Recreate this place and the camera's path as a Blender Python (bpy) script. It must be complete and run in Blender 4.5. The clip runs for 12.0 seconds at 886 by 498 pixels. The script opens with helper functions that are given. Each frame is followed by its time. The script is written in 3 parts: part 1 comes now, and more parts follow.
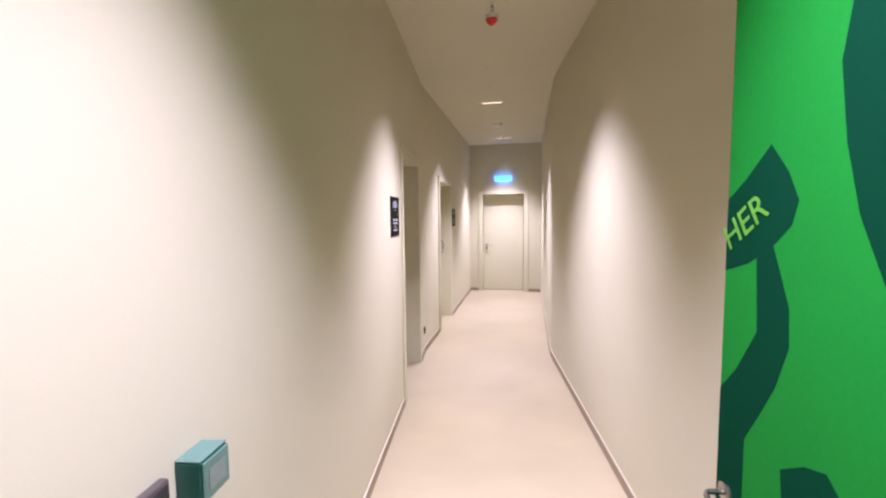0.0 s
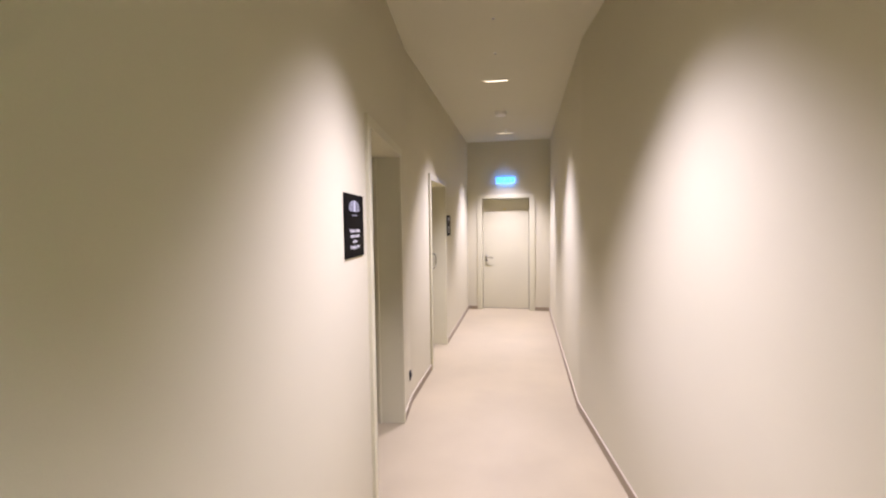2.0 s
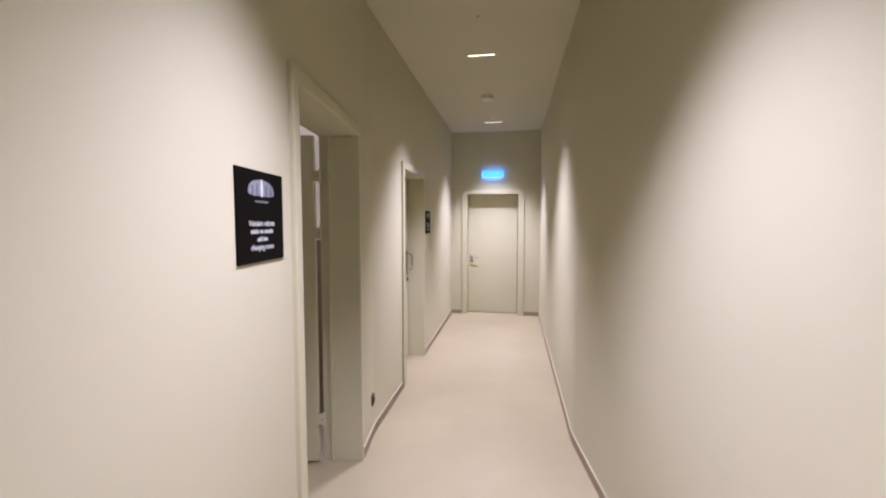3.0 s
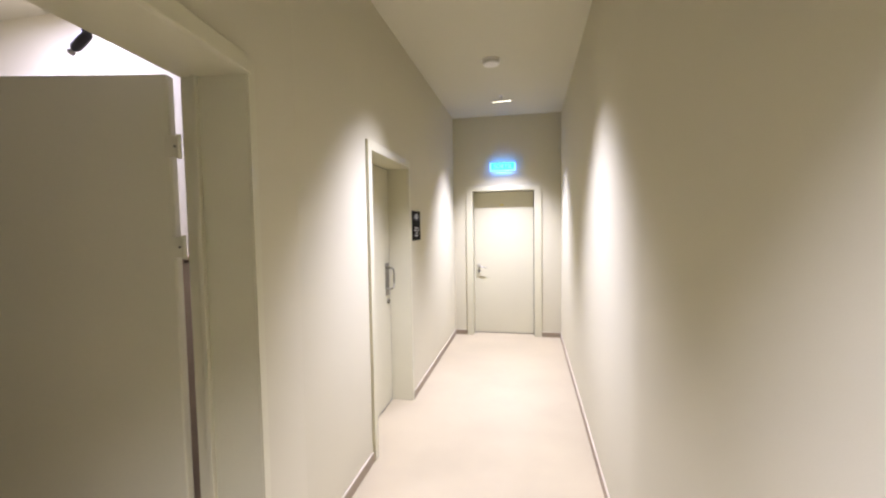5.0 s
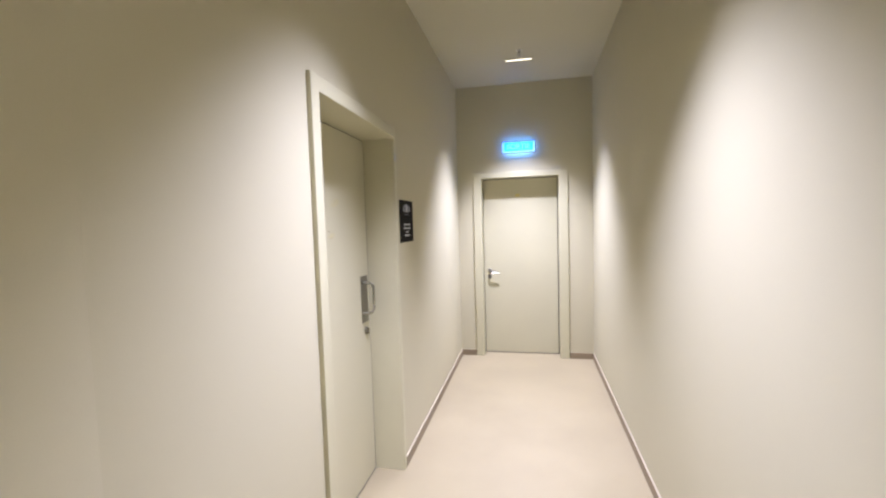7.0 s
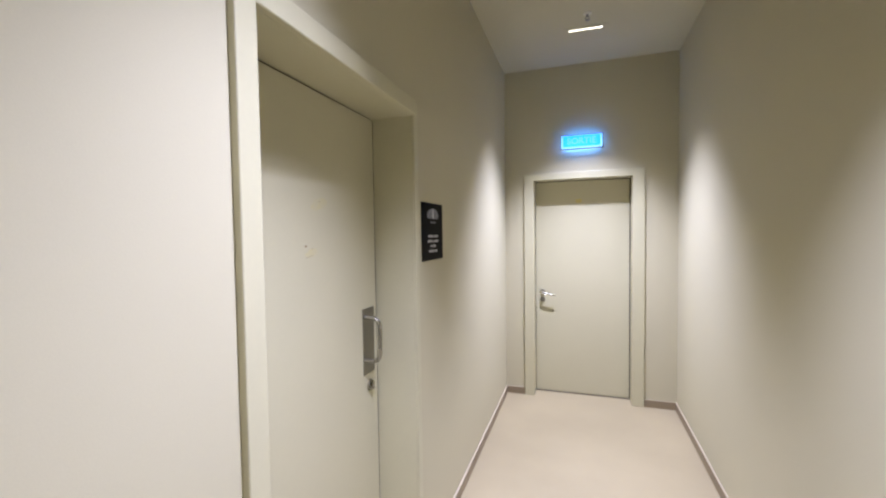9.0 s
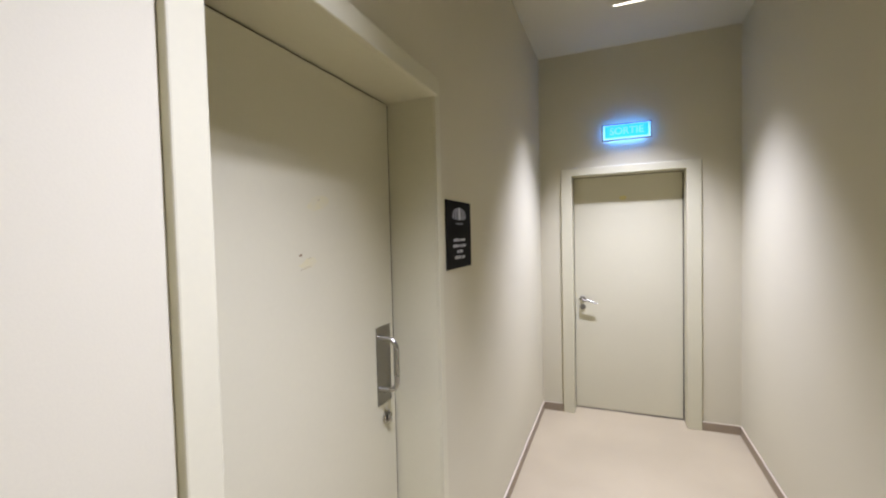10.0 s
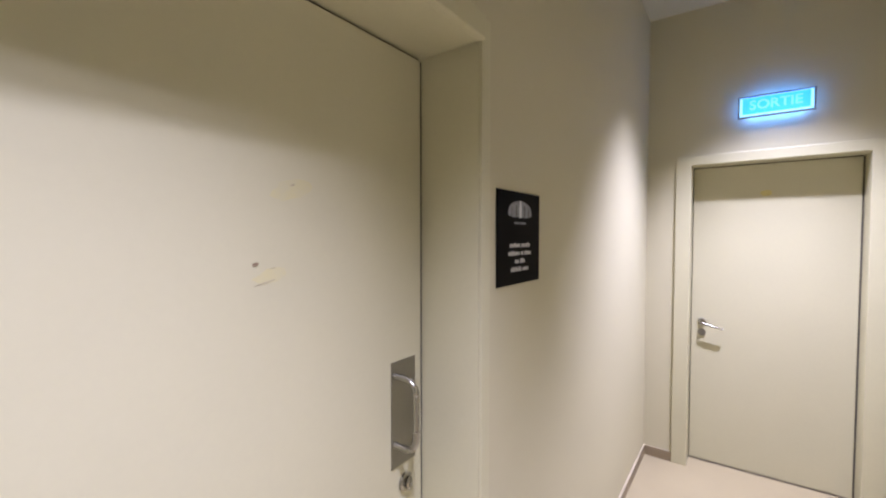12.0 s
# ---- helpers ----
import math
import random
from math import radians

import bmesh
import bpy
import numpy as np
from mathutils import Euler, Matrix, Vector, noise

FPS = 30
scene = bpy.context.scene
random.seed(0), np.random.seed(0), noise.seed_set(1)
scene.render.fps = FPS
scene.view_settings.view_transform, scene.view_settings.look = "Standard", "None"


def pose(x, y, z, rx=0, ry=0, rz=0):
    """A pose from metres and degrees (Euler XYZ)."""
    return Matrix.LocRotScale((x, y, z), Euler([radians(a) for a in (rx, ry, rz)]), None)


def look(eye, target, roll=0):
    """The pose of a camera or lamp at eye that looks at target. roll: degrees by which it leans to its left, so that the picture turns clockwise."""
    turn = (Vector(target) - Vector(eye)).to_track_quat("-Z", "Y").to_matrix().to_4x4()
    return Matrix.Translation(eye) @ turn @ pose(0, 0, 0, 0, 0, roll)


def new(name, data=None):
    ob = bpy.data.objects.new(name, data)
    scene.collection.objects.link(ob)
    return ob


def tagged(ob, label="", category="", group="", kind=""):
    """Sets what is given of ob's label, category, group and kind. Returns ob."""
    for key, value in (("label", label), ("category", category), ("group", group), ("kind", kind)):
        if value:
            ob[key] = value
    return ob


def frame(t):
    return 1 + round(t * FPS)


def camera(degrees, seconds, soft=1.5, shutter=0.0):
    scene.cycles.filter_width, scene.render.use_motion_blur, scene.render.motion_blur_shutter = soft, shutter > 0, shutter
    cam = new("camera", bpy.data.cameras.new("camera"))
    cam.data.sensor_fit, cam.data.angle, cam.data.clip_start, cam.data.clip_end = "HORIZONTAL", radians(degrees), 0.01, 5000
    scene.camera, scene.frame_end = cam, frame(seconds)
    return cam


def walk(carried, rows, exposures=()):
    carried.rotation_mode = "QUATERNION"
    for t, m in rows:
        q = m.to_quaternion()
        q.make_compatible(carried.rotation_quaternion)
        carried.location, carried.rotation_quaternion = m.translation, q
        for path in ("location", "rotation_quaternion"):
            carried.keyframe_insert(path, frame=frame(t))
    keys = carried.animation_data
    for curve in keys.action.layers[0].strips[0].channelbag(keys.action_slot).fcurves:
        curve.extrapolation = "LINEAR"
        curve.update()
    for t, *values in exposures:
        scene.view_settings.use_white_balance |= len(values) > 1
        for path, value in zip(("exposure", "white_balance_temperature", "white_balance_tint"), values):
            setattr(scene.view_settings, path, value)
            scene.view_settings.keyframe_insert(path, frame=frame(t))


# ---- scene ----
cam = camera(94.1, 12.0, soft=2.2)

PATH = [
    (0, (1.147, 1.191, 1.589), (0.754, 3.146, 1.435), -0.6),
    (0.5, (1.116, 1.535, 1.582), (0.664, 3.478, 1.443), -1.1),
    (1, (1.081, 1.83, 1.599), (0.606, 3.769, 1.483), -1.3),
    (1.5, (0.997, 2.106, 1.607), (0.562, 4.055, 1.496), -1),
    (2, (0.948, 2.349, 1.599), (0.578, 4.311, 1.479), -0.7),
    (2.5, (0.964, 2.663, 1.589), (0.635, 4.632, 1.464), -0.5),
    (3, (0.982, 2.951, 1.578), (0.659, 4.921, 1.449), 0),
    (5, (0.996, 4.138, 1.573), (0.6, 6.095, 1.462), -0.9),
    (5.5, (0.953, 4.408, 1.584), (0.552, 6.365, 1.481), -1.35),
    (6, (0.917, 4.67, 1.579), (0.49, 6.621, 1.476), -1.4),
    (6.5, (0.874, 4.961, 1.577), (0.44, 6.91, 1.462), -1.5),
    (7, (0.786, 5.244, 1.558), (0.373, 7.198, 1.435), -1.7),
    (9, (0.666, 5.999, 1.573), (0.035, 7.895, 1.496), -0.8),
    (9.5, (0.612, 6.156, 1.58), (-0.086, 8.029, 1.509), -1.3),
    (10, (0.578, 6.281, 1.581), (-0.188, 8.128, 1.513), -1.4),
    (10.5, (0.551, 6.351, 1.581), (-0.306, 8.157, 1.507), -1.2),
    (11, (0.542, 6.466, 1.582), (-0.431, 8.211, 1.499), -0.5),
    (11.5, (0.542, 6.608, 1.589), (-0.545, 8.284, 1.513), -0.1),
    (12, (0.527, 6.746, 1.59), (-0.643, 8.366, 1.522), 0.0),
]
EXPOSURES = [(0, 0.04, 6500, 23), (0.6, 0.18, 6500, 20), (1.0, 0.04, 6600, 21), (1.5, 0.12, 6720, 22), (3, -0.36, 6500, 16), (5, 0.31, 6180, 14), (5.5, 0.27, 6230, 14), (6.5, 0.12, 6230, 13), (7, -0.04, 6250, 11), (9, -0.3, 6100, 10), (11, -0.3, 6150, 11), (12, -0.22, 6300, 14)]
walk(cam, [(t, look(eye, target, roll)) for t, eye, target, roll in PATH], EXPOSURES)

# ---- world and exposure ----
world = bpy.data.worlds.new("world")
scene.world = world
world.use_nodes = True
world.node_tree.nodes["Background"].inputs[0].default_value = (0.02, 0.02, 0.022, 1)
world.node_tree.nodes["Background"].inputs[1].default_value = 0.2

SLOT_W = 630.0         # watts of each slot light
SLOT_CONE = 84.5      # degrees of its beam across the corridor
SLOT_NARROW = 1.0     # beam along the corridor, as a share of that across it
LAMP_COLOUR = (0.965, 0.955, 1.26)
ROOM_W = 7.0


# ---- materials ----
def material(name, colour, rough=0.6, metal=0.0, spread=0.06, scale=3.0, grain=120.0, bump=0.05, coat=0.0, tint=None, spec=0.5, emit=None, strength=0.0):
    """Colour with a slow stain and a fine grain, and relief from the grain."""
    m = bpy.data.materials.new(name)
    m.use_nodes = True
    n, l = m.node_tree.nodes, m.node_tree.links
    b = n["Principled BSDF"]
    b.inputs["Metallic"].default_value = metal
    b.inputs["Coat Weight"].default_value = coat
    b.inputs["Specular IOR Level"].default_value = spec
    co = n.new("ShaderNodeTexCoord")
    big, fine = n.new("ShaderNodeTexNoise"), n.new("ShaderNodeTexNoise")
    big.inputs["Scale"].default_value, big.inputs["Detail"].default_value = scale, 4
    fine.inputs["Scale"].default_value, fine.inputs["Detail"].default_value = grain, 3
    for t in (big, fine):
        l.new(co.outputs["Object"], t.inputs["Vector"])
    add = n.new("ShaderNodeMath")
    add.operation = "MULTIPLY_ADD"
    l.new(fine.outputs["Fac"], add.inputs[0])
    add.inputs[1].default_value = 0.45
    l.new(big.outputs["Fac"], add.inputs[2])
    ramp = n.new("ShaderNodeMapRange")
    ramp.inputs["From Min"].default_value, ramp.inputs["From Max"].default_value = 0.45, 1.0
    l.new(add.outputs[0], ramp.inputs["Value"])
    mix = n.new("ShaderNodeMix")
    mix.data_type = "RGBA"
    lo = [c * (1 - spread) for c in colour] if tint is None else tint
    mix.inputs["A"].default_value = (*lo, 1)
    mix.inputs["B"].default_value = (*[min(1, c * (1 + spread)) for c in colour], 1)
    l.new(ramp.outputs["Result"], mix.inputs["Factor"])
    l.new(mix.outputs["Result"], b.inputs["Base Color"])
    rr = n.new("ShaderNodeMapRange")
    rr.inputs["To Min"].default_value, rr.inputs["To Max"].default_value = rough * 0.9, min(1, rough * 1.12)
    l.new(big.outputs["Fac"], rr.inputs["Value"])
    l.new(rr.outputs["Result"], b.inputs["Roughness"])
    if bump:
        bp = n.new("ShaderNodeBump")
        bp.inputs["Strength"].default_value, bp.inputs["Distance"].default_value = bump, 0.002
        l.new(fine.outputs["Fac"], bp.inputs["Height"])
        l.new(bp.outputs["Normal"], b.inputs["Normal"])
    if emit:
        b.inputs["Emission Color"].default_value = (*emit, 1)
        b.inputs["Emission Strength"].default_value = strength
    return m


PAINT = material("wall_paint", (0.541, 0.505, 0.356), 0.8, spread=0.03, scale=1.3, grain=260, bump=0.06)
CEIL = material("ceiling_paint", (0.55, 0.522, 0.379), 0.85, spread=0.03, scale=1.0, grain=200, bump=0.12)
FLOOR = material("vinyl_floor", (0.371, 0.312, 0.195), 0.42, spread=0.12, scale=1.3, grain=170, bump=0.05)
SKIRT = material("skirting_vinyl", (0.262, 0.205, 0.131), 0.5, spread=0.08, scale=5, grain=90)
LEDGE_LIGHT = material("lit_ledge_pale", (0.455, 0.394, 0.289), 0.5, spread=0.05, scale=9)
DOORP = material("door_lacquer", (0.541, 0.511, 0.354), 0.42, spread=0.025, scale=2.2, grain=60, bump=0.04)
FRAME = material("frame_lacquer", (0.547, 0.518, 0.354), 0.45, spread=0.03, scale=4, grain=80, bump=0.04)
SHADOWGAP = material("shadow_gap_dark", (0.085, 0.074, 0.056), 0.8)
PLATE = material("dull_steel", (0.29, 0.275, 0.235), 0.42, metal=1.0, spread=0.10, scale=6, grain=260, bump=0.06)
STEEL = material("brushed_steel", (0.40, 0.385, 0.345), 0.27, metal=1.0, spread=0.08, scale=9, grain=240, bump=0.08)
DARKSTEEL = material("worn_steel", (0.30, 0.29, 0.27), 0.4, metal=1.0, spread=0.12, scale=14, grain=200)
BLACK = material("black_acrylic", (0.0055, 0.0045, 0.0035), 0.6, spec=0.03, spread=0.2, scale=8, grain=60, bump=0.01)
INK = material("pale_print", (0.517, 0.517, 0.517), 0.6)
LOGO = material("grey_print", (0.21, 0.217, 0.247), 0.55, spread=0.25, scale=30)
LOGO2 = material("silver_print", (0.63, 0.645, 0.69), 0.5)
SOCKET = material("black_plastic", (0.02, 0.019, 0.018), 0.5)
WHITEP = material("white_plastic", (0.68, 0.66, 0.58), 0.5, spread=0.03, scale=8)
RED = material("red_plastic", (0.62, 0.02, 0.015), 0.35)
GREEN = material("green_mural_paint", (0.00216, 0.2, 0.0238), 0.75, spec=0.06, spread=0.10, scale=1.5, grain=90, bump=0.06)
DGREEN = material("dark_green_mural_paint", (0.000381, 0.0427, 0.019), 0.9, spec=0.03, spread=0.10, scale=2.0, grain=90, bump=0.05)
LGREEN = material("lime_mural_paint", (0.105, 0.357, 0.043), 0.8, spec=0.1, spread=0.12, scale=20)
CALLG = material("green_call_point_plastic", (0.0825, 0.169, 0.136), 0.35, spread=0.12, scale=12)
CALLD = material("deep_green_plastic", (0.0036, 0.066, 0.048), 0.4, spread=0.12, scale=12)
CALLW = material("pale_label", (0.15, 0.195, 0.169), 0.4, spread=0.2, scale=18)
BROWN = material("dark_brown_plastic", (0.063, 0.0495, 0.0468), 0.35)
RESIDUE = material("yellowed_glue", (0.56, 0.51, 0.29), 0.5, spread=0.03, scale=40, grain=300, bump=0.03, tint=(0.543, 0.511, 0.343))
RESIDUE2 = material("darker_yellowed_glue", (0.578, 0.504, 0.209), 0.5, spread=0.08, scale=40, grain=300, bump=0.03)
SCUFF2 = material("faint_scuff", (0.443, 0.394, 0.277), 0.8, spread=0.15, scale=60)
SCUFF = material("brown_scuff", (0.271, 0.197, 0.123), 0.8, spread=0.2, scale=60)
SLOT = material("slot_diffuser", (0.9, 0.88, 0.8), 0.5, emit=(1.0, 0.92, 0.78), strength=6)
SIGNBLUE = material("sign_light_guide", (0.1, 0.45, 0.6), 0.3, emit=(0.008, 0.098, 1.0), strength=7.5)
SIGNEDGE = material("sign_lit_edge", (0.5, 0.7, 0.8), 0.3, emit=(0.22, 0.62, 1.0), strength=2.0)
SIGNTEXT = material("sign_letters", (0.5, 0.8, 0.9), 0.3, emit=(0.02, 0.132, 1.0), strength=7.5)
SIGNHALO = material("sign_halo_glow", (0.3, 0.5, 0.8), 0.3, emit=(0.10, 0.32, 1.0), strength=20.0)
SIGNGREY = material("grey_sign_frame", (0.26, 0.27, 0.29), 0.45)


# ---- mesh helpers ----
def box(bm, x0, x1, y0, y1, z0, z1, bevel=0.0, segs=2):
    r = bmesh.ops.create_cube(bm, size=1)
    vs = r["verts"]
    for v in vs:
        v.co = Vector((x0 + (v.co.x + 0.5) * (x1 - x0), y0 + (v.co.y + 0.5) * (y1 - y0), z0 + (v.co.z + 0.5) * (z1 - z0)))
    if bevel:
        es = list({e for v in vs for e in v.link_edges})
        bmesh.ops.bevel(bm, geom=es, offset=bevel, segments=segs, affect="EDGES", profile=0.5)
    return bm


def prism(bm, plan, z0, z1):
    """A plan outline drawn up from z0 to z1."""
    lo = [bm.verts.new((x, y, z0)) for x, y in plan]
    hi = [bm.verts.new((x, y, z1)) for x, y in plan]
    bm.faces.new(lo[::-1]), bm.faces.new(hi)
    for i in range(len(plan)):
        j = (i + 1) % len(plan)
        bm.faces.new((lo[i], lo[j], hi[j], hi[i]))
    bmesh.ops.recalc_face_normals(bm, faces=bm.faces[:])
    return bm


def slab(bm, outline, y0, y1):
    """An outline in x and z, drawn from y0 to y1."""
    a = [bm.verts.new((x, y0, z)) for x, z in outline]
    b = [bm.verts.new((x, y1, z)) for x, z in outline]
    bm.faces.new(a), bm.faces.new(b[::-1])
    for i in range(len(outline)):
        j = (i + 1) % len(outline)
        bm.faces.new((a[i], b[i], b[j], a[j]))
    bmesh.ops.recalc_face_normals(bm, faces=bm.faces[:])
    return bm


def turned(bm, profile, segs=24, axis="z"):
    """A turned body: radius and height pairs round an axis."""
    rings = []
    for r, h in profile:
        ring = []
        for i in range(segs):
            a = 2 * math.pi * i / segs
            c, s = r * math.cos(a), r * math.sin(a)
            ring.append(bm.verts.new((c, s, h) if axis == "z" else (c, h, s)))
        rings.append(ring)
    for p, q in zip(rings, rings[1:]):
        for i in range(segs):
            bm.faces.new((p[i], p[(i + 1) % segs], q[(i + 1) % segs], q[i]))
    bm.faces.new(rings[0]), bm.faces.new(rings[-1])
    bmesh.ops.recalc_face_normals(bm, faces=bm.faces[:])
    return bm


def tube(bm, pts, radius, segs=12):
    """A round bar along a line of points."""
    pts = [Vector(p) for p in pts]
    rings, up = [], Vector((0.31, 0.2, 0.93)).normalized()
    for i, p in enumerate(pts):
        d = (pts[min(i + 1, len(pts) - 1)] - pts[max(i - 1, 0)]).normalized()
        u = d.cross(up).normalized()
        w = d.cross(u).normalized()
        rings.append([bm.verts.new(p + radius * (math.cos(2 * math.pi * k / segs) * u + math.sin(2 * math.pi * k / segs) * w)) for k in range(segs)])
    for a, b in zip(rings, rings[1:]):
        for k in range(segs):
            bm.faces.new((a[k], a[(k + 1) % segs], b[(k + 1) % segs], b[k]))
    bm.faces.new(rings[0]), bm.faces.new(rings[-1])
    bmesh.ops.recalc_face_normals(bm, faces=bm.faces[:])
    return bm


def moved(bm, m):
    bmesh.ops.transform(bm, matrix=m, verts=bm.verts[:])
    return bm


def mesh_object(name, bm, mat):
    me = bpy.data.meshes.new(name)
    bm.to_mesh(me)
    bm.free()
    me.materials.append(mat)
    for p in me.polygons:
        p.use_smooth = False
    return new(name, me)


def part(name, bm, mat, parent, label="", smooth=False):
    ob = mesh_object(name, bm, mat)
    ob.parent = parent
    if smooth:
        me = ob.data
        me.polygons.foreach_set("use_smooth", [True] * len(me.polygons))
        me.set_sharp_from_angle(angle=radians(35))
    return tagged(ob, label)


def thing(name, m, label, category, group="", kind=""):
    ob = new(name)
    ob.empty_display_size = 0.1
    ob.matrix_basis = m
    return tagged(ob, label, category, group, kind)


def setting(name, bm, mat, label, category):
    return tagged(mesh_object(name, bm, mat), label, category, "", "structure")


def B(*a, **k):
    return box(bmesh.new(), *a, **k)


# ---- plan ----
H = 3.09                      # ceiling
LK, RK = 0.115, 0.1225         # slant of the near stretch
LB, RB = (-0.02, 5.85), (1.437, 5.95)   # where the walls bend
TH = 0.25                     # wall thickness
NEAR_TURN = 90 + math.degrees(math.atan(LK))


def left_x(y):
    return LB[0] + max(0.0, LB[1] - y) * LK


def right_x(y):
    return RB[0] + (RB[1] - y) * RK if y < RB[1] else RB[0] + (y - RB[1]) * 0.007


NL = Vector((-1, -LK)).normalized()


def in_left(y, d):
    """A point of the near left wall, d metres inside it."""
    return (left_x(y) + NL.x * d, y + NL.y * d)


D1, D1W, D1H = 4.497, 0.977, 2.122      # near door: start, width, height
D1E = D1 + D1W * math.cos(math.atan(LK))
D2, D2W, D2H = 6.743, 0.918, 2.08     # far door
E0, EW, EH = 0.249, 0.856, 2.055       # end door
G = 0.02                              # lining
Y0 = 1.34                             # face of the wall that the walk starts from

# ---- floor, walls, ceiling ----
setting("floor", B(-3.4, 3.3, -3.0, 10.6, -0.12, 0), FLOOR, "smooth beige vinyl corridor floor with faint mottling", "floor")
SLOTS = [(1.205, 1.74, 0.045), (0.926, 4.07, 0.045), (0.70, 6.80, 0.03), (0.708, 9.34, 0.03)]
bm, yc = bmesh.new(), -3.0
for sx, sy, half in SLOTS:
    box(bm, -3.4, 3.3, yc, sy - half, H, H + 0.12)
    box(bm, -3.4, sx - 0.16, sy - half, sy + half, H, H + 0.12)
    box(bm, sx + 0.16, 3.3, sy - half, sy + half, H, H + 0.12)
    yc = sy + half
box(bm, -3.4, 3.3, yc, 10.6, H, H + 0.12)
setting("ceiling", bm, CEIL, "plain cream painted plaster ceiling", "ceiling")

bm = bmesh.new()
a, b = D1 - G, D1E + G
prism(bm, [in_left(Y0, 0), in_left(Y0, TH), in_left(a, TH), in_left(a, 0)], 0, H)
prism(bm, [in_left(a, 0), in_left(a, TH), in_left(b, TH), in_left(b, 0)], D1H + G, H)
fx = LB[0]
prism(bm, [in_left(b, 0), in_left(b, TH), (fx - TH, 5.83), (fx - TH, D2 - G), (fx, D2 - G), LB], 0, H)
prism(bm, [(fx, D2 - G), (fx - TH, D2 - G), (fx - TH, D2 + D2W + G), (fx, D2 + D2W + G)], D2H + G, H)
prism(bm, [(fx, D2 + D2W + G), (fx - TH, D2 + D2W + G), (fx - TH, 10), (fx, 10)], 0, H)
setting("wall_west", bm, PAINT, "cream painted corridor wall with a slight bend and two doorways", "wall")

BEND = []
for k in range(9):
    t = k / 8
    p, q, r = Vector((right_x(5.88), 5.88)), Vector(RB), Vector((right_x(6.02), 6.02))
    BEND.append(tuple((1 - t) ** 2 * p + 2 * t * (1 - t) * q + t * t * r))
bm = prism(bmesh.new(), [(right_x(Y0), Y0), *BEND, (right_x(10), 10), (right_x(10) + 0.2, 10), (RB[0] + 0.2, RB[1] + 0.02), (right_x(Y0) + 0.2, Y0)], 0, H)
setting("wall_east", bm, PAINT, "long blank cream painted corridor wall with a slight bend", "wall")

bm = bmesh.new()
box(bm, -0.6, E0 - G, 10, 10.2, 0, H)
box(bm, E0 + EW + G, 1.9, 10, 10.2, 0, H)
box(bm, E0 - G, E0 + EW + G, 10, 10.2, EH + G, H)
setting("wall_north", bm, PAINT, "cream painted end wall of the corridor around a door", "wall")

S0, S1, SH = 0.72, 1.785, 2.14
bm = bmesh.new()
box(bm, -1.4, S0, Y0 - 0.2, Y0, 0, H)
box(bm, S1, 3.2, Y0 - 0.2, Y0, 0, H)
box(bm, S0, S1, Y0 - 0.2, Y0, SH, H)
setting("wall_south", bm, PAINT, "cream painted cross wall with a doorway", "wall")

# rooms that close the place behind the openings
bm = bmesh.new()
box(bm, -1.5, -1.4, -2.8, Y0, 0, H)
box(bm, 3.2, 3.3, -2.8, Y0, 0, H)
box(bm, -1.5, 3.3, -2.9, -2.8, 0, H)
setting("wall_start_room", bm, PAINT, "plain pale walls of the room at the start", "wall")
bm = bmesh.new()
box(bm, -3.1, -3.0, 4.3, 6.6, 0, H)
box(bm, -3.1, -0.12, 4.2, 4.3, 0, H)
box(bm, -3.1, -0.28, 6.5, 6.6, 0, H)
box(bm, -3.0, -1.28, 5.03, 5.13, 0, H)
box(bm, -1.42, -0.285, 6.20, 6.5, 0, H)
setting("wall_changing_room", bm, PAINT, "bright white walls of the changing room", "wall")
setting("wall_behind_doors", box(B(-0.95, -0.85, 6.65, 8.2, 0, H), -0.3, 1.9, 10.5, 10.6, 0, H), PAINT, "plain walls behind the closed doors", "wall")


def baseboard(name, plan):
    b = setting(name, prism(bmesh.new(), plan, 0.0, 0.064), SKIRT, "low taupe vinyl skirting, light on its top edge coloured in", "baseboard")
    # light along the skirting's top edge, put in as a thin pale strip
    part("lit_ledge", prism(bmesh.new(), plan, 0.0641, 0.0675), LEDGE_LIGHT, b, "thin pale strip standing in for light on the skirting top")
    return b


CW, CP, SK = 0.063, 0.02, 0.011       # casing width and depth, skirting depth
yb = D1 - CW * 0.993
baseboard("baseboard_west_near", [in_left(Y0, 0), in_left(Y0, -SK), in_left(yb, -SK), in_left(yb, 0)])
yb = D1E + 0.045 * 0.993
baseboard("baseboard_west_middle", [in_left(yb, 0), in_left(yb, -SK), (LB[0] + SK, LB[1]), (LB[0] + SK, D2 - CW), (LB[0], D2 - CW), LB])
baseboard("baseboard_west_far", [(fx, D2 + D2W + 0.045), (fx + SK, D2 + D2W + 0.045), (fx + SK, 10), (fx, 10)])
baseboard("baseboard_east", [(right_x(Y0), Y0), (right_x(Y0) - SK, Y0), *[(x - SK, y) for x, y in BEND], (right_x(10) - SK, 10), (right_x(10), 10), *BEND[::-1]])
baseboard("baseboard_north_left", [(fx + SK, 10), (fx + SK, 10 - SK), (E0 - 0.09, 10 - SK), (E0 - 0.09, 10)])
baseboard("baseboard_north_right", [(E0 + EW + 0.10, 10), (E0 + EW + 0.10, 10 - SK), (right_x(10) - SK, 10 - SK), (right_x(10) - SK, 10)])


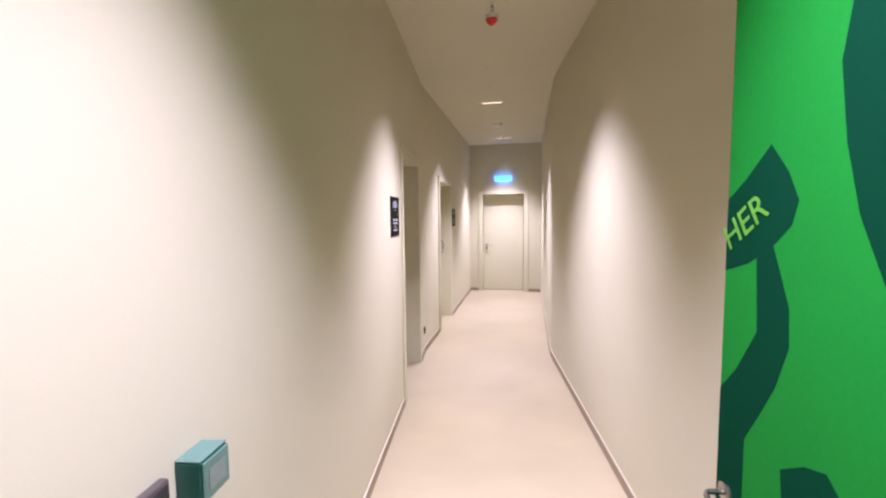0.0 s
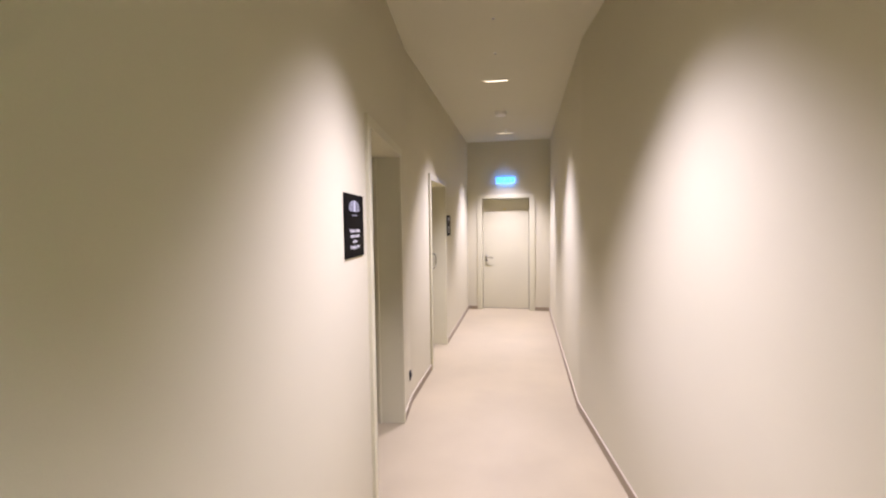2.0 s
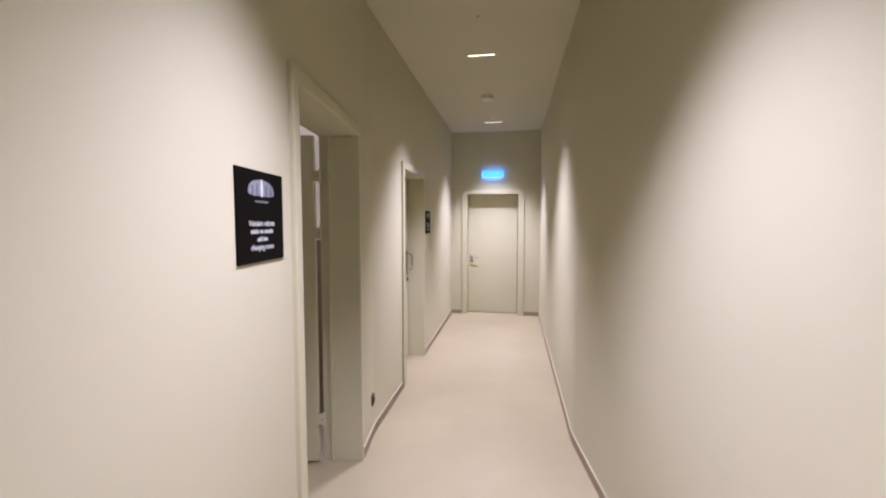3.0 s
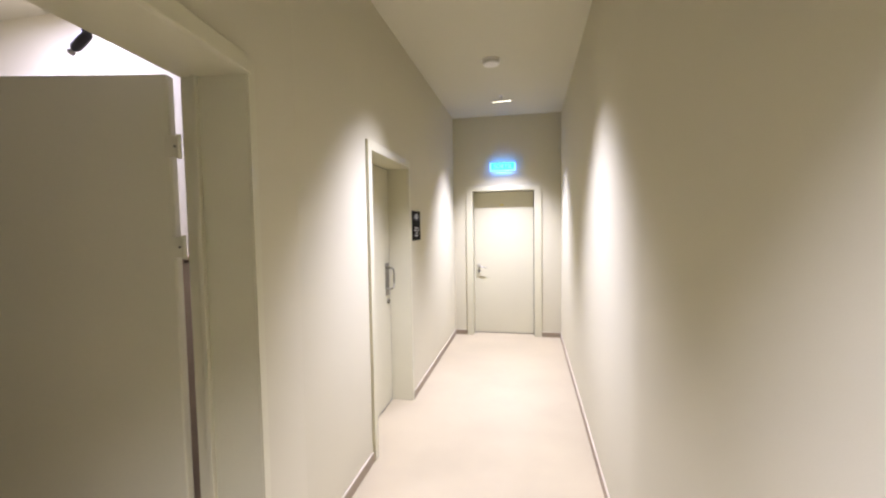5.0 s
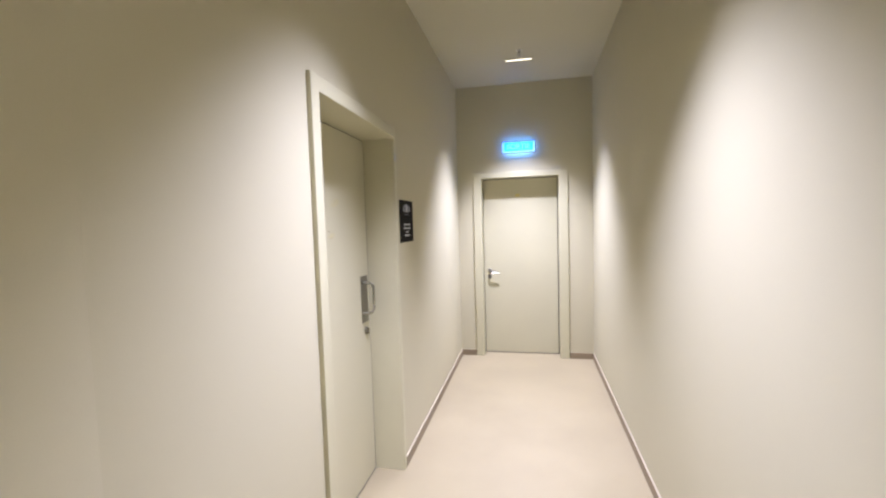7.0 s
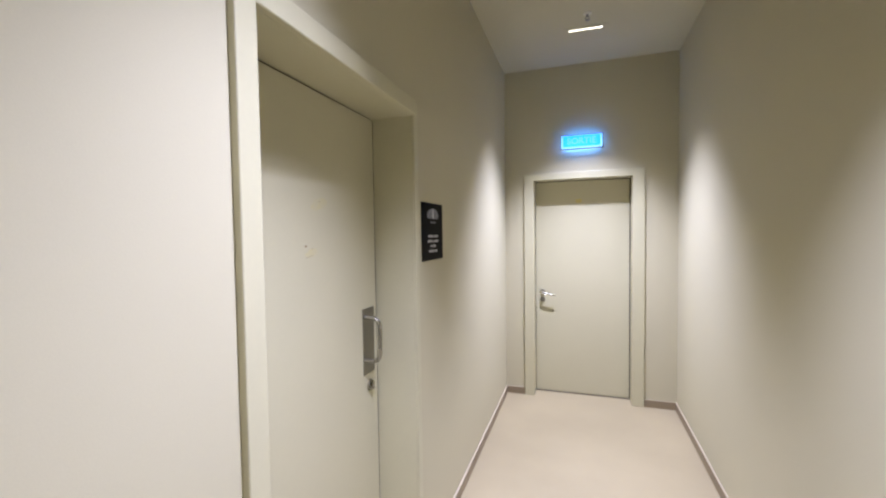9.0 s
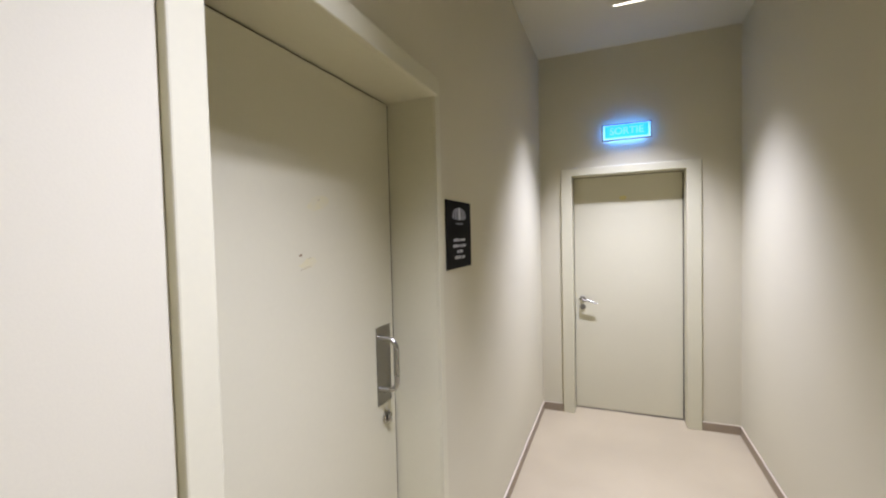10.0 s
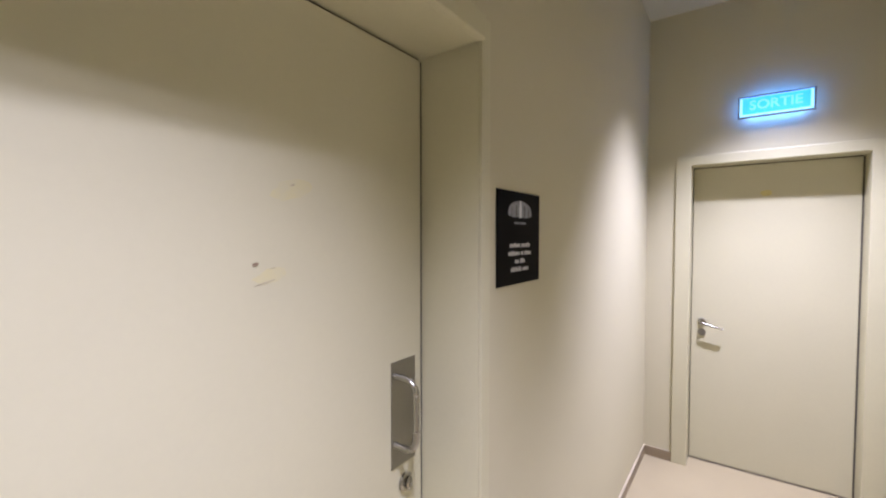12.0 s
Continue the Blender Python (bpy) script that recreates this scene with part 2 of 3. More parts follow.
# ---- doors: x along the wall, y into it ----
def doorway(name, m, w, h, depth, label, cw_left=CW, cw_right=0.045, cp_right=0.008, group=""):
    d = thing(name, m, label, "door", group, "structure")
    # left side and head are one bent profile; the far side runs on round where it is just as deep
    out = [(-cw_left, 0), (0, 0), (0, h)]
    if cp_right == CP:
        out += [(w, h), (w, 0), (w + cw_right, 0), (w + cw_right, h + CW), (-cw_left, h + CW)]
    else:
        out += [(w - 0.0005, h), (w - 0.0005, h + CW), (-cw_left, h + CW)]
        part("casing", B(w, w + cw_right, -cp_right, -0.0005, 0, h + CW, bevel=0.003), FRAME, d)
    bm = slab(bmesh.new(), out, -CP, -0.0005)
    bmesh.ops.bevel(bm, geom=[e for e in bm.edges if all(v.co.y < -CP + 0.001 for v in e.verts)], offset=0.004, segments=2, affect="EDGES", profile=0.5)
    part("casing", bm, FRAME, d)
    part("jamb", B(-G + 0.001, 0, 0, depth, 0, h + G - 0.001, bevel=0.002), FRAME, d)
    part("jamb", B(w, w + G - 0.001, 0, depth, 0, h + G - 0.001, bevel=0.002), FRAME, d)
    part("head_jamb", B(0.0005, w - 0.0005, 0, depth, h, h + G - 0.001, bevel=0.002), FRAME, d)
    return d


def closed_leaf(d, w, h, at, label, gap=0.005):
    leaf = part("door_leaf", B(gap, w - 0.009, at, at + 0.042, 0.012, h - 0.007, bevel=0.003), DOORP, d, label)
    # stops coloured dark, so the gaps round the leaf read as shaded
    part("door_stop", B(0.0005, 0.018, at + 0.043, TH - 0.06 + 0.04, 0, h, bevel=0), SHADOWGAP, d)
    part("door_stop", B(w - 0.018, w - 0.0005, at + 0.043, TH - 0.06 + 0.04, 0, h), SHADOWGAP, d)
    part("door_stop", B(0.019, w - 0.019, at + 0.043, TH - 0.06 + 0.04, h - 0.018, h - 0.0005), SHADOWGAP, d)
    # dark strips in the gaps: the shade there is put in as colour
    part("gap_shade", B(w - 0.0088, w - 0.0006, at + 0.0035, at + 0.030, 0.012, h - 0.008), SHADOWGAP, d, "dark strip standing in for the shade of the door gap")
    part("gap_shade", B(0.006, w - 0.0095, at + 0.008, at + 0.030, h - 0.0068, h - 0.0006), SHADOWGAP, d, "dark strip standing in for the shade of the door gap")
    part("threshold", B(0.001, w - 0.001, at + 0.002, at + 0.06, 0.0005, 0.009), DARKSTEEL, d, "dark metal threshold strip")
    return leaf


# near door, standing open into the changing room
M1 = pose(left_x(D1), D1, 0, 0, 0, NEAR_TURN)
door1 = doorway("door_1", M1, D1W, D1H, TH, "cream lacquered door standing open into a bright room")
inv = M1.inverted()
hinge = inv @ Vector((-0.255, 5.395, 0))
leaf_turn = math.degrees(math.atan2(-0.215, -0.975)) - NEAR_TURN
ML = pose(hinge.x, hinge.y, 0, 0, 0, leaf_turn)
leaf1 = part("door_leaf", moved(B(-0.015, 0.86, -0.042, 0.0, 0.012, 2.122, bevel=0.006), ML), DOORP, door1, "open cream door leaf, its shaded face to the corridor")
part("door_stop", B(D1W - 0.022, D1W - 0.0005, TH - 0.07, TH - 0.052, 0, D1H - 0.0005, bevel=0.002), FRAME, door1)
for z in (1.868, 1.512, 0.30):
    hg = part("hinge", moved(B(-0.048, -0.003, 0.001, 0.012, z - 0.037, z + 0.037, bevel=0.003), ML), DOORP, leaf1, "pale painted door hinge")
    part("knuckle", moved(turned(bmesh.new(), [(0.0085, z - 0.042), (0.0085, z + 0.042)], 12), ML @ Matrix.Translation((-0.050, 0.006, 0))), DOORP, leaf1, smooth=True)
    part("screw", moved(turned(bmesh.new(), [(0.004, 0.0), (0.004, 0.004), (0.0, 0.0045)], 8, "y"), ML @ Matrix.Translation((-0.040, 0.012, z))), SOCKET, leaf1)

# far door, closed, with a pull handle
M2 = pose(fx, D2, 0, 0, 0, 90)
door2 = doorway("door_2", M2, D2W, D2H, TH, "closed cream lacquered door in a deep reveal")
LD2 = 0.185
leaf2 = closed_leaf(door2, D2W, D2H, LD2, "closed cream door leaf with old tape marks")
y0 = LD2
plate = part("push_plate", B(0.784, 0.880, y0 - 0.003, y0 - 0.0002, 0.972, 1.256, bevel=0.0008), PLATE, leaf2, "dull brushed steel push plate")
ax, az0, az1, ap, ar = 0.796, 1.036, 1.22, 0.076, 0.036
pts = [(ax, y0 - 0.002, az0)]
for k in range(7):
    t = math.pi / 2 * k / 6
    pts.append((ax, y0 - ap + ar - ar * math.sin(t), az0 + ar - ar * math.cos(t)))
for k in range(7):
    t = math.pi / 2 * k / 6
    pts.append((ax, y0 - ap + ar - ar * math.cos(t), az1 - ar + ar * math.sin(t)))
pts.append((ax, y0 - 0.002, az1))
part("pull_handle", tube(bmesh.new(), pts, 0.0085, 14), STEEL, leaf2, "steel D-shaped pull handle", smooth=True)
lock = part("lock_rose", moved(turned(bmesh.new(), [(0.0, -0.0), (0.025, -0.0005), (0.025, -0.007), (0.022, -0.009), (0.0, -0.0095)], 24, "y"), Matrix.Translation((0.838, y0, 0.918))), STEEL, leaf2, smooth=True)
part("thumb_turn", moved(turned(bmesh.new(), [(0.009, -0.009), (0.008, -0.018), (0.013, -0.024), (0.0135, -0.034), (0.009, -0.040), (0.0, -0.041)], 18, "y"), Matrix.Translation((0.838, y0, 0.918)) @ Matrix.Diagonal((0.85, 0.55, 1.5, 1))), STEEL, leaf2, smooth=True)


def blot(w, h, n, seed):
    """A ragged flat spot, w by h, one millimetre thick at most."""
    r = random.Random(seed)
    out = []
    for i in range(n):
        a = 2 * math.pi * i / n
        k = r.uniform(0.7, 1.0)
        out.append((w / 2 * k * math.cos(a), h / 2 * k * math.sin(a)))
    return slab(bmesh.new(), out, -0.0002, 0)


for nm, x, z, w, h, s, mt in (("glue_mark", 0.45, 1.512, 0.085, 0.034, 3, RESIDUE), ("glue_mark", 0.50, 1.68, 0.11, 0.045, 5, RESIDUE),
                              ("scuff", 0.42, 1.535, 0.016, 0.009, 8, SCUFF), ("scuff", 0.455, 1.526, 0.020, 0.0025, 9, SCUFF2), ("scuff", 0.438, 1.499, 0.052, 0.004, 11, SCUFF2),
                              ("scuff", 0.50, 1.69, 0.013, 0.006, 12, SCUFF2)):
    m = Matrix.Translation((x, y0 - (0.0002 if nm == "glue_mark" else 0.0006), z)) @ Matrix.Rotation(radians(-12), 4, "Y")
    part(nm, moved(blot(w, h, 15, s), m), mt, leaf2, "yellowed tape residue" if nm == "glue_mark" else "")

# end door, closed, with a lever handle
ME = pose(E0, 10, 0, 0, 0, 0)
door3 = doorway("door_3", ME, EW, EH, 0.2, "closed cream door at the corridor's end", 0.09, 0.10, CP)
LDE = 0.13
leaf3 = closed_leaf(door3, EW, EH, LDE, "closed cream door leaf with a steel lever")
part("glue_mark", moved(blot(0.07, 0.05, 13, 21), Matrix.Translation((0.405, LDE - 0.0004, 1.86))), RESIDUE2, leaf3, "yellowed tape residue")


def lever(parent, m, side=1):
    """Round rose, neck and lever, and a lock rose beneath."""
    part("handle_rose", moved(turned(bmesh.new(), [(0.0, 0), (0.026, 0), (0.026, -0.007), (0.023, -0.009), (0.0, -0.009)], 24, "y"), m), STEEL, parent, smooth=True)
    pts = [(0, -0.008, 0), (0, -0.04, 0)]
    for k in range(1, 6):
        t = math.pi / 2 * k / 5
        pts.append((side * 0.014 * (1 - math.cos(t)), -0.04 - 0.014 * math.sin(t), -0.001 * k))
    pts += [(side * 0.06, -0.054, -0.014), (side * 0.095, -0.054, -0.024), (side * 0.125, -0.050, -0.030)]
    part("lever_handle", moved(tube(bmesh.new(), pts, 0.0072, 12), m), STEEL, parent, "bent steel lever handle", smooth=True)
    part("lock_rose", moved(turned(bmesh.new(), [(0.0, 0), (0.025, 0), (0.025, -0.008), (0.0, -0.010)], 24, "y"), m @ Matrix.Translation((0, 0, -0.072))), DARKSTEEL, parent, smooth=True)


lever(leaf3, Matrix.Translation((0.068, LDE, 0.985)))


# ---- green mural door at the start, folded back along the east wall ----
FE = Vector((1.651, 2.368, 0))
leafdir = Vector((LK, -1, 0)).normalized()
SW = 1.03
# x runs from the free edge to the hinges, y points away from the walker
yax = Vector((0, 0, 1)).cross(leafdir)
MG = Matrix(((leafdir.x, yax.x, 0, FE.x), (leafdir.y, yax.y, 0, FE.y), (0, 0, 1, 0), (0, 0, 0, 1)))
door0 = thing("door_4", MG, "open green door painted with a dark green mural", "door", "", "structure")
gleaf = part("door_leaf", B(0, SW, 0, 0.044, 0.01, SH - 0.012, bevel=0.003), GREEN, door0, "bright green painted door leaf")


MURAL = {
    "mural_ribbon": [(0.002, 1.613), (0.07, 1.660), (0.149, 1.728), (0.204, 1.664), (0.235, 1.604), (0.219, 1.554), (0.167, 1.506), (0.09, 1.462), (0.002, 1.434)],
    "mural_stem": [(0.117, 1.50), (0.16, 1.53), (0.200, 1.44), (0.224, 1.382), (0.229, 1.302), (0.196, 1.205), (0.150, 1.12), (0.104, 1.040), (0.106, 0.70), (0.002, 0.70), (0.002, 1.125), (0.064, 1.198), (0.131, 1.309)],
    "mural_figure": [(0.333, 1.95), (0.315, 1.843), (0.335, 1.70), (0.368, 1.575), (0.43, 1.44), (0.60, 1.30), (0.80, 1.32), (0.92, 1.6), (0.86, 1.9), (0.60, 2.04), (0.36, 2.03)],
    "mural_clump": [(0.224, 1.040), (0.286, 1.084), (0.336, 1.101), (0.37, 1.07), (0.42, 0.95), (0.40, 0.70), (0.25, 0.60), (0.21, 0.80), (0.235, 0.95)],
}
for i, (nm, o) in enumerate(MURAL.items()):
    bm = slab(bmesh.new(), [(x, z + 0.011) for x, z in o], -0.0005 - 0.0002 * i, -0.0001)
    part(nm, bm, DGREEN, gleaf, "dark green painted mural shape")


def lettering(body, size, m, mat, parent, depth=0.0006, name="lettering", weight=0.0, label=""):
    cu = bpy.data.curves.new(name, "FONT")
    cu.body, cu.size, cu.extrude, cu.offset = body, size, depth, weight
    cu.align_x, cu.align_y = "CENTER", "CENTER"
    tmp = bpy.data.objects.new(name, cu)
    me = bpy.data.meshes.new_from_object(tmp)
    bpy.data.objects.remove(tmp)
    me.materials.clear()
    me.materials.append(mat)
    me.transform(m)
    ob = new(name, me)
    ob.parent = parent
    return tagged(ob, label)


FACE = Matrix.Rotation(radians(90), 4, "X")     # letters stand up and face the walker
lettering("HER", 0.092, Matrix.Translation((0.070, -0.0016, 1.566)) @ Matrix.Rotation(radians(-34), 4, "Y") @ FACE, LGREEN, gleaf, 0.0003, weight=0.0003, label="lime painted letters")
lever(gleaf, Matrix.Translation((0.045, 0, 0.875)))
lever(gleaf, Matrix.Translation((0.045, 0.044, 0.875)) @ Matrix.Rotation(radians(180), 4, "Z"), -1)
for z in (0.3, 1.1, 1.9):
    part("hinge", moved(turned(bmesh.new(), [(0.009, z - 0.05), (0.009, z + 0.05)], 12), Matrix.Translation((SW + 0.008, 0.0, 0))), STEEL, gleaf, smooth=True)
d4f = thing("door_frame", pose(S0, Y0, 0), "cream lacquered frame of the first doorway", "door frame", "", "structure")
part("jamb", B(0.0005, 0.02, -0.2, 0.012, 0, SH - 0.0005, bevel=0.003), FRAME, d4f)
part("jamb", B(S1 - S0 - 0.02, S1 - S0 - 0.0005, -0.2, 0.012, 0, SH - 0.0005, bevel=0.003), FRAME, d4f)
part("head_jamb", B(0.021, S1 - S0 - 0.021, -0.2, 0.012, SH - 0.02, SH - 0.0005, bevel=0.003), FRAME, d4f)


# ---- signs beside the doors ----
def room_sign(m, words):
    s = thing("room_sign", m, "square black room sign with pale print beside a door", "sign", "room signs")
    part("panel", B(0, 0.305, -0.0055, -0.0004, 0, 0.288, bevel=0.0012), BLACK, s)
    dome = [(0.152 + 0.084 * math.cos(math.pi * k / 14), 0.216 + 0.044 * math.sin(math.pi * k / 14) ** 0.7) for k in range(15)]
    part("emblem", slab(bmesh.new(), dome + [(0.078, 0.212), (0.105, 0.208), (0.130, 0.210), (0.152, 0.207), (0.174, 0.210), (0.199, 0.208), (0.226, 0.212)], -0.0061, -0.0056), LOGO, s, "grey dome emblem")
    part("emblem_stripe", slab(bmesh.new(), [(0.146, 0.207), (0.158, 0.207), (0.160, 0.23), (0.156, 0.261), (0.147, 0.261), (0.143, 0.23)], -0.0067, -0.0062), LOGO2, s, "silver stripe")
    for k in (-2, -1, 1, 2):
        x = 0.152 + 0.030 * k
        part("emblem_groove", B(x - 0.0015, x + 0.0015, -0.0065, -0.0062, 0.212, 0.252 - 0.006 * abs(k)), BLACK, s)
    for k in range(9):
        part("print_bar", B(0.110 + 0.0096 * k, 0.117 + 0.0096 * k, -0.0061, -0.0056, 0.188, 0.194), LOGO, s)
    r = random.Random(4)
    for i, row in enumerate(words):
        z = 0.122 - 0.025 * i
        if isinstance(row, str):
            lettering(row, 0.025, Matrix.Translation((0.152, -0.0059, z)) @ FACE, INK, s, 0.0003, "print_line", 0.0003)
            continue
        # unreadable words: a row of letter-sized strokes for each
        x = 0.152 - (sum(row) + 0.007 * (len(row) - 1)) / 2
        for w in row:
            bm, n = bmesh.new(), max(2, round(w / 0.0105))
            for k in range(n):
                up = r.choice((0.0045, 0.0045, 0.0075))
                box(bm, x + w * k / n, x + w * (k + 0.78) / n, -0.0061, -0.0056, z - 0.0065, z + up)
            part("print_word", bm, INK, s)
            x += w + 0.007
    return s


ym = 4.041
room_sign(pose(left_x(ym), ym, 1.449, 0, 0, NEAR_TURN) @ Matrix.Scale(1.025, 4), ["Vestiaire enfants", [0.05, 0.022, 0.06], [0.03, 0.03], "changing room"])
room_sign(pose(fx, 7.750, 1.443, 0, 0, 90) @ Matrix.Scale(0.955, 4), [[0.075, 0.065], [0.08, 0.018, 0.05], [0.03, 0.035], [0.075, 0.045]])

# ---- lit exit sign over the end door ----
ex = thing("exit_sign", pose(0.493, 10, 2.315), "lit blue exit sign box over the end door", "exit sign")
# glowing box added behind the frame to make the wall's blue halo
part("halo_box", B(0.045, 0.327, -0.046, -0.004, 0.014, 0.114, bevel=0.002), SIGNHALO, ex, "blue glowing box added for the halo on the wall")
part("front_frame", B(0.001, 0.371, -0.054, -0.0465, -0.003, 0.133, bevel=0.004), SIGNGREY, ex, "slim grey frame")
part("lit_border", B(0.012, 0.360, -0.057, -0.0545, 0.008, 0.122, bevel=0.001), SIGNEDGE, ex, "pale blue lit border")
part("sign_face", B(0.026, 0.346, -0.059, -0.0575, 0.020, 0.117, bevel=0.0006), SIGNBLUE, ex, "cyan lit face")
lettering("SORTIE", 0.078, Matrix.Translation((0.186, -0.0596, 0.069)) @ FACE, SIGNTEXT, ex, 0.0004, weight=0.001, label="pale cyan letters")

# ---- ceiling fittings ----
TURN = math.degrees(math.atan(LK))


def slot_light(x, y, turn, group="corridor slot lights"):
    """A plastered-in trim round a narrow slot with a glowing strip at its back and a lamp in its mouth."""
    t = thing("ceiling_light", pose(x, y, H, 0, 0, turn), "slim recessed white slot light in the ceiling, lit", "ceiling light", group)
    w, d = 0.0110, 0.0194
    part("trim", box(box(box(box(bmesh.new(), -0.16, 0.16, w + 0.004, 0.052, -0.003, -0.0003), -0.16, 0.16, -0.052, -w - 0.004, -0.003, -0.0003),
                         -0.16, -0.121, -w - 0.0035, w + 0.0035, -0.003, -0.0003), 0.121, 0.16, -w - 0.0035, w + 0.0035, -0.003, -0.0003), CEIL, t, "plastered-in trim")
    part("baffle", B(-0.12, 0.12, w, w + 0.003, -0.003, d + 0.004), WHITEP, t)
    part("baffle", B(-0.12, 0.12, -w - 0.003, -w, -0.003, d + 0.004), WHITEP, t)
    part("back_plate", B(-0.1195, 0.1195, -w + 0.0002, w - 0.0002, d + 0.0025, d + 0.0035), WHITEP, t)
    part("diffuser", B(-0.118, 0.118, -w + 0.0006, w - 0.0006, 0.002, 0.006, bevel=0.001), SLOT, t, "glowing white diffuser strip")
    la = bpy.data.lights.new("slot_lamp", "SPOT")
    la.spot_size, la.spot_blend, la.shadow_soft_size = radians(SLOT_CONE), 1.0, 0.04
    la.energy, la.color = SLOT_W / 2, LAMP_COLOUR
    for dx in (-0.065, 0.065):
        lo = new("slot_lamp", la)
        lo.parent = t
        lo.matrix_basis = pose(dx, 0, -0.02) @ Matrix.Diagonal((1, SLOT_NARROW, 1, 1))
    return t


turns = [TURN, TURN, 0, 0]
for (sx, sy, half), tn in zip(SLOTS, turns):
    slot_light(sx, sy, tn)


# unseen panels, added to brighten the start room and the changing room
def fill_panel(x, y, watts, tone=LAMP_COLOUR):
    t = thing("fill_panel", pose(x, y, H), "unseen square white ceiling panel added to light a side room", "ceiling light", "room panel lights")
    part("frame", B(-0.3, 0.3, -0.3, 0.3, -0.035, -0.0005, bevel=0.004), WHITEP, t)
    part("diffuser", B(-0.28, 0.28, -0.28, 0.28, -0.038, -0.0355), SLOT, t, "glowing diffuser")
    la = bpy.data.lights.new("fill_lamp", "AREA")
    la.shape, la.size, la.energy, la.color = "SQUARE", 0.55, watts, tone
    lo = new("fill_lamp", la)
    lo.parent = t
    lo.matrix_basis = pose(0, 0, -0.042)
    return t


fill_panel(1.0, -1.0, ROOM_W)
fill_panel(-1.75, 5.75, ROOM_W * 6, (1.0, 0.97, 1.62))

sm = thing("smoke_detector", pose(0.685, 8.03, H), "round white smoke detector on the ceiling", "smoke detector")
part("base", turned(bmesh.new(), [(0.085, -0.0004), (0.085, -0.012), (0.080, -0.015)], 36), WHITEP, sm, smooth=True)
part("sensor_head", turned(bmesh.new(), [(0.072, -0.0152), (0.077, -0.02), (0.077, -0.034), (0.068, -0.046), (0.03, -0.052), (0.0, -0.053)], 36), WHITEP, sm, smooth=True)


def ceiling_stud(x, y):
    s = thing("ceiling_sensor", pose(x, y, H), "tiny grey sensor stud in the ceiling", "sensor", "ceiling sensors")
    part("rim", turned(bmesh.new(), [(0.016, -0.0004), (0.015, -0.003), (0.010, -0.004)], 18), WHITEP, s, smooth=True)
    part("eye", turned(bmesh.new(), [(0.010, -0.0042), (0.008, -0.009), (0.0, -0.011)], 14), LOGO, s, smooth=True)
    return s


ceiling_stud(0.755, 5.46)
ceiling_stud(0.73, 6.08)


def sprinkler(x, y):
    s = thing("sprinkler", pose(x, y, H), "small metal sprinkler head hanging from the ceiling", "sprinkler", "sprinklers")
    part("rose", turned(bmesh.new(), [(0.03, -0.0004), (0.03, -0.003), (0.018, -0.008), (0.009, -0.008)], 20), WHITEP, s, smooth=True)
    part("nozzle", turned(bmesh.new(), [(0.008, -0.008), (0.008, -0.022), (0.005, -0.024)], 12), DARKSTEEL, s, smooth=True)
    part("frame_arm", tube(bmesh.new(), [(0.008, 0, -0.02), (0.012, 0, -0.032), (0.003, 0, -0.045)], 0.002, 8), DARKSTEEL, s)
    part("frame_arm", tube(bmesh.new(), [(-0.008, 0, -0.02), (-0.012, 0, -0.032), (-0.003, 0, -0.045)], 0.002, 8), DARKSTEEL, s)
    part("deflector", turned(bmesh.new(), [(0.004, -0.045), (0.015, -0.046), (0.015, -0.048), (0.0, -0.049)], 16), DARKSTEEL, s)
    return s


sprinkler(0.716, 9.11)
sprinkler(0.905, 4.25)
al = thing("alarm_beacon", pose(0.888, 4.42, H), "white ceiling alarm beacon with a red cone lens", "alarm beacon")
part("base", turned(bmesh.new(), [(0.05, -0.0004), (0.05, -0.02), (0.046, -0.026)], 28), WHITEP, al, smooth=True)
part("lens", turned(bmesh.new(), [(0.046, -0.0262), (0.046, -0.034), (0.032, -0.052), (0.012, -0.068), (0.0, -0.071)], 28), RED, al, "red cone lens", smooth=True)

# ---- small wall fittings ----
ys = 5.80
so = thing("wall_socket", pose(left_x(ys), ys, 0.272, 0, 0, NEAR_TURN), "small black socket low on the wall", "socket")
part("plate", B(-0.03, 0.03, -0.010, -0.0004, -0.04, 0.04, bevel=0.003), SOCKET, so)
part("outlet", moved(turned(bmesh.new(), [(0.019, -0.0102), (0.019, -0.016), (0.012, -0.016), (0.012, -0.011)], 18, "y"), Matrix.Identity(4)), SOCKET, so)

yc = 1.880
cp = thing("door_release_box", pose(left_x(yc), yc, 1.0, 0, 0, NEAR_TURN), "green emergency door release box on the wall", "call point")
part("back_box", B(0, 0.088, -0.058, -0.0005, 0, 0.088, bevel=0.004), CALLD, cp)
part("cover", B(0.0015, 0.0865, -0.064, -0.0585, 0.0015, 0.0865, bevel=0.003), CALLG, cp)
part("label_panel", B(0.016, 0.072, -0.0655, -0.0645, 0.02, 0.066, bevel=0.0005), CALLW, cp, "pale worn press panel")
part("lid_rim", B(0.0, 0.088, -0.058, -0.001, 0.0885, 0.0925, bevel=0.002), CALLG, cp)
yc = 1.772
sw = thing("card_reader", pose(left_x(yc), yc, 0.985, 0, 0, NEAR_TURN), "dark brown card reader on the wall", "card reader")
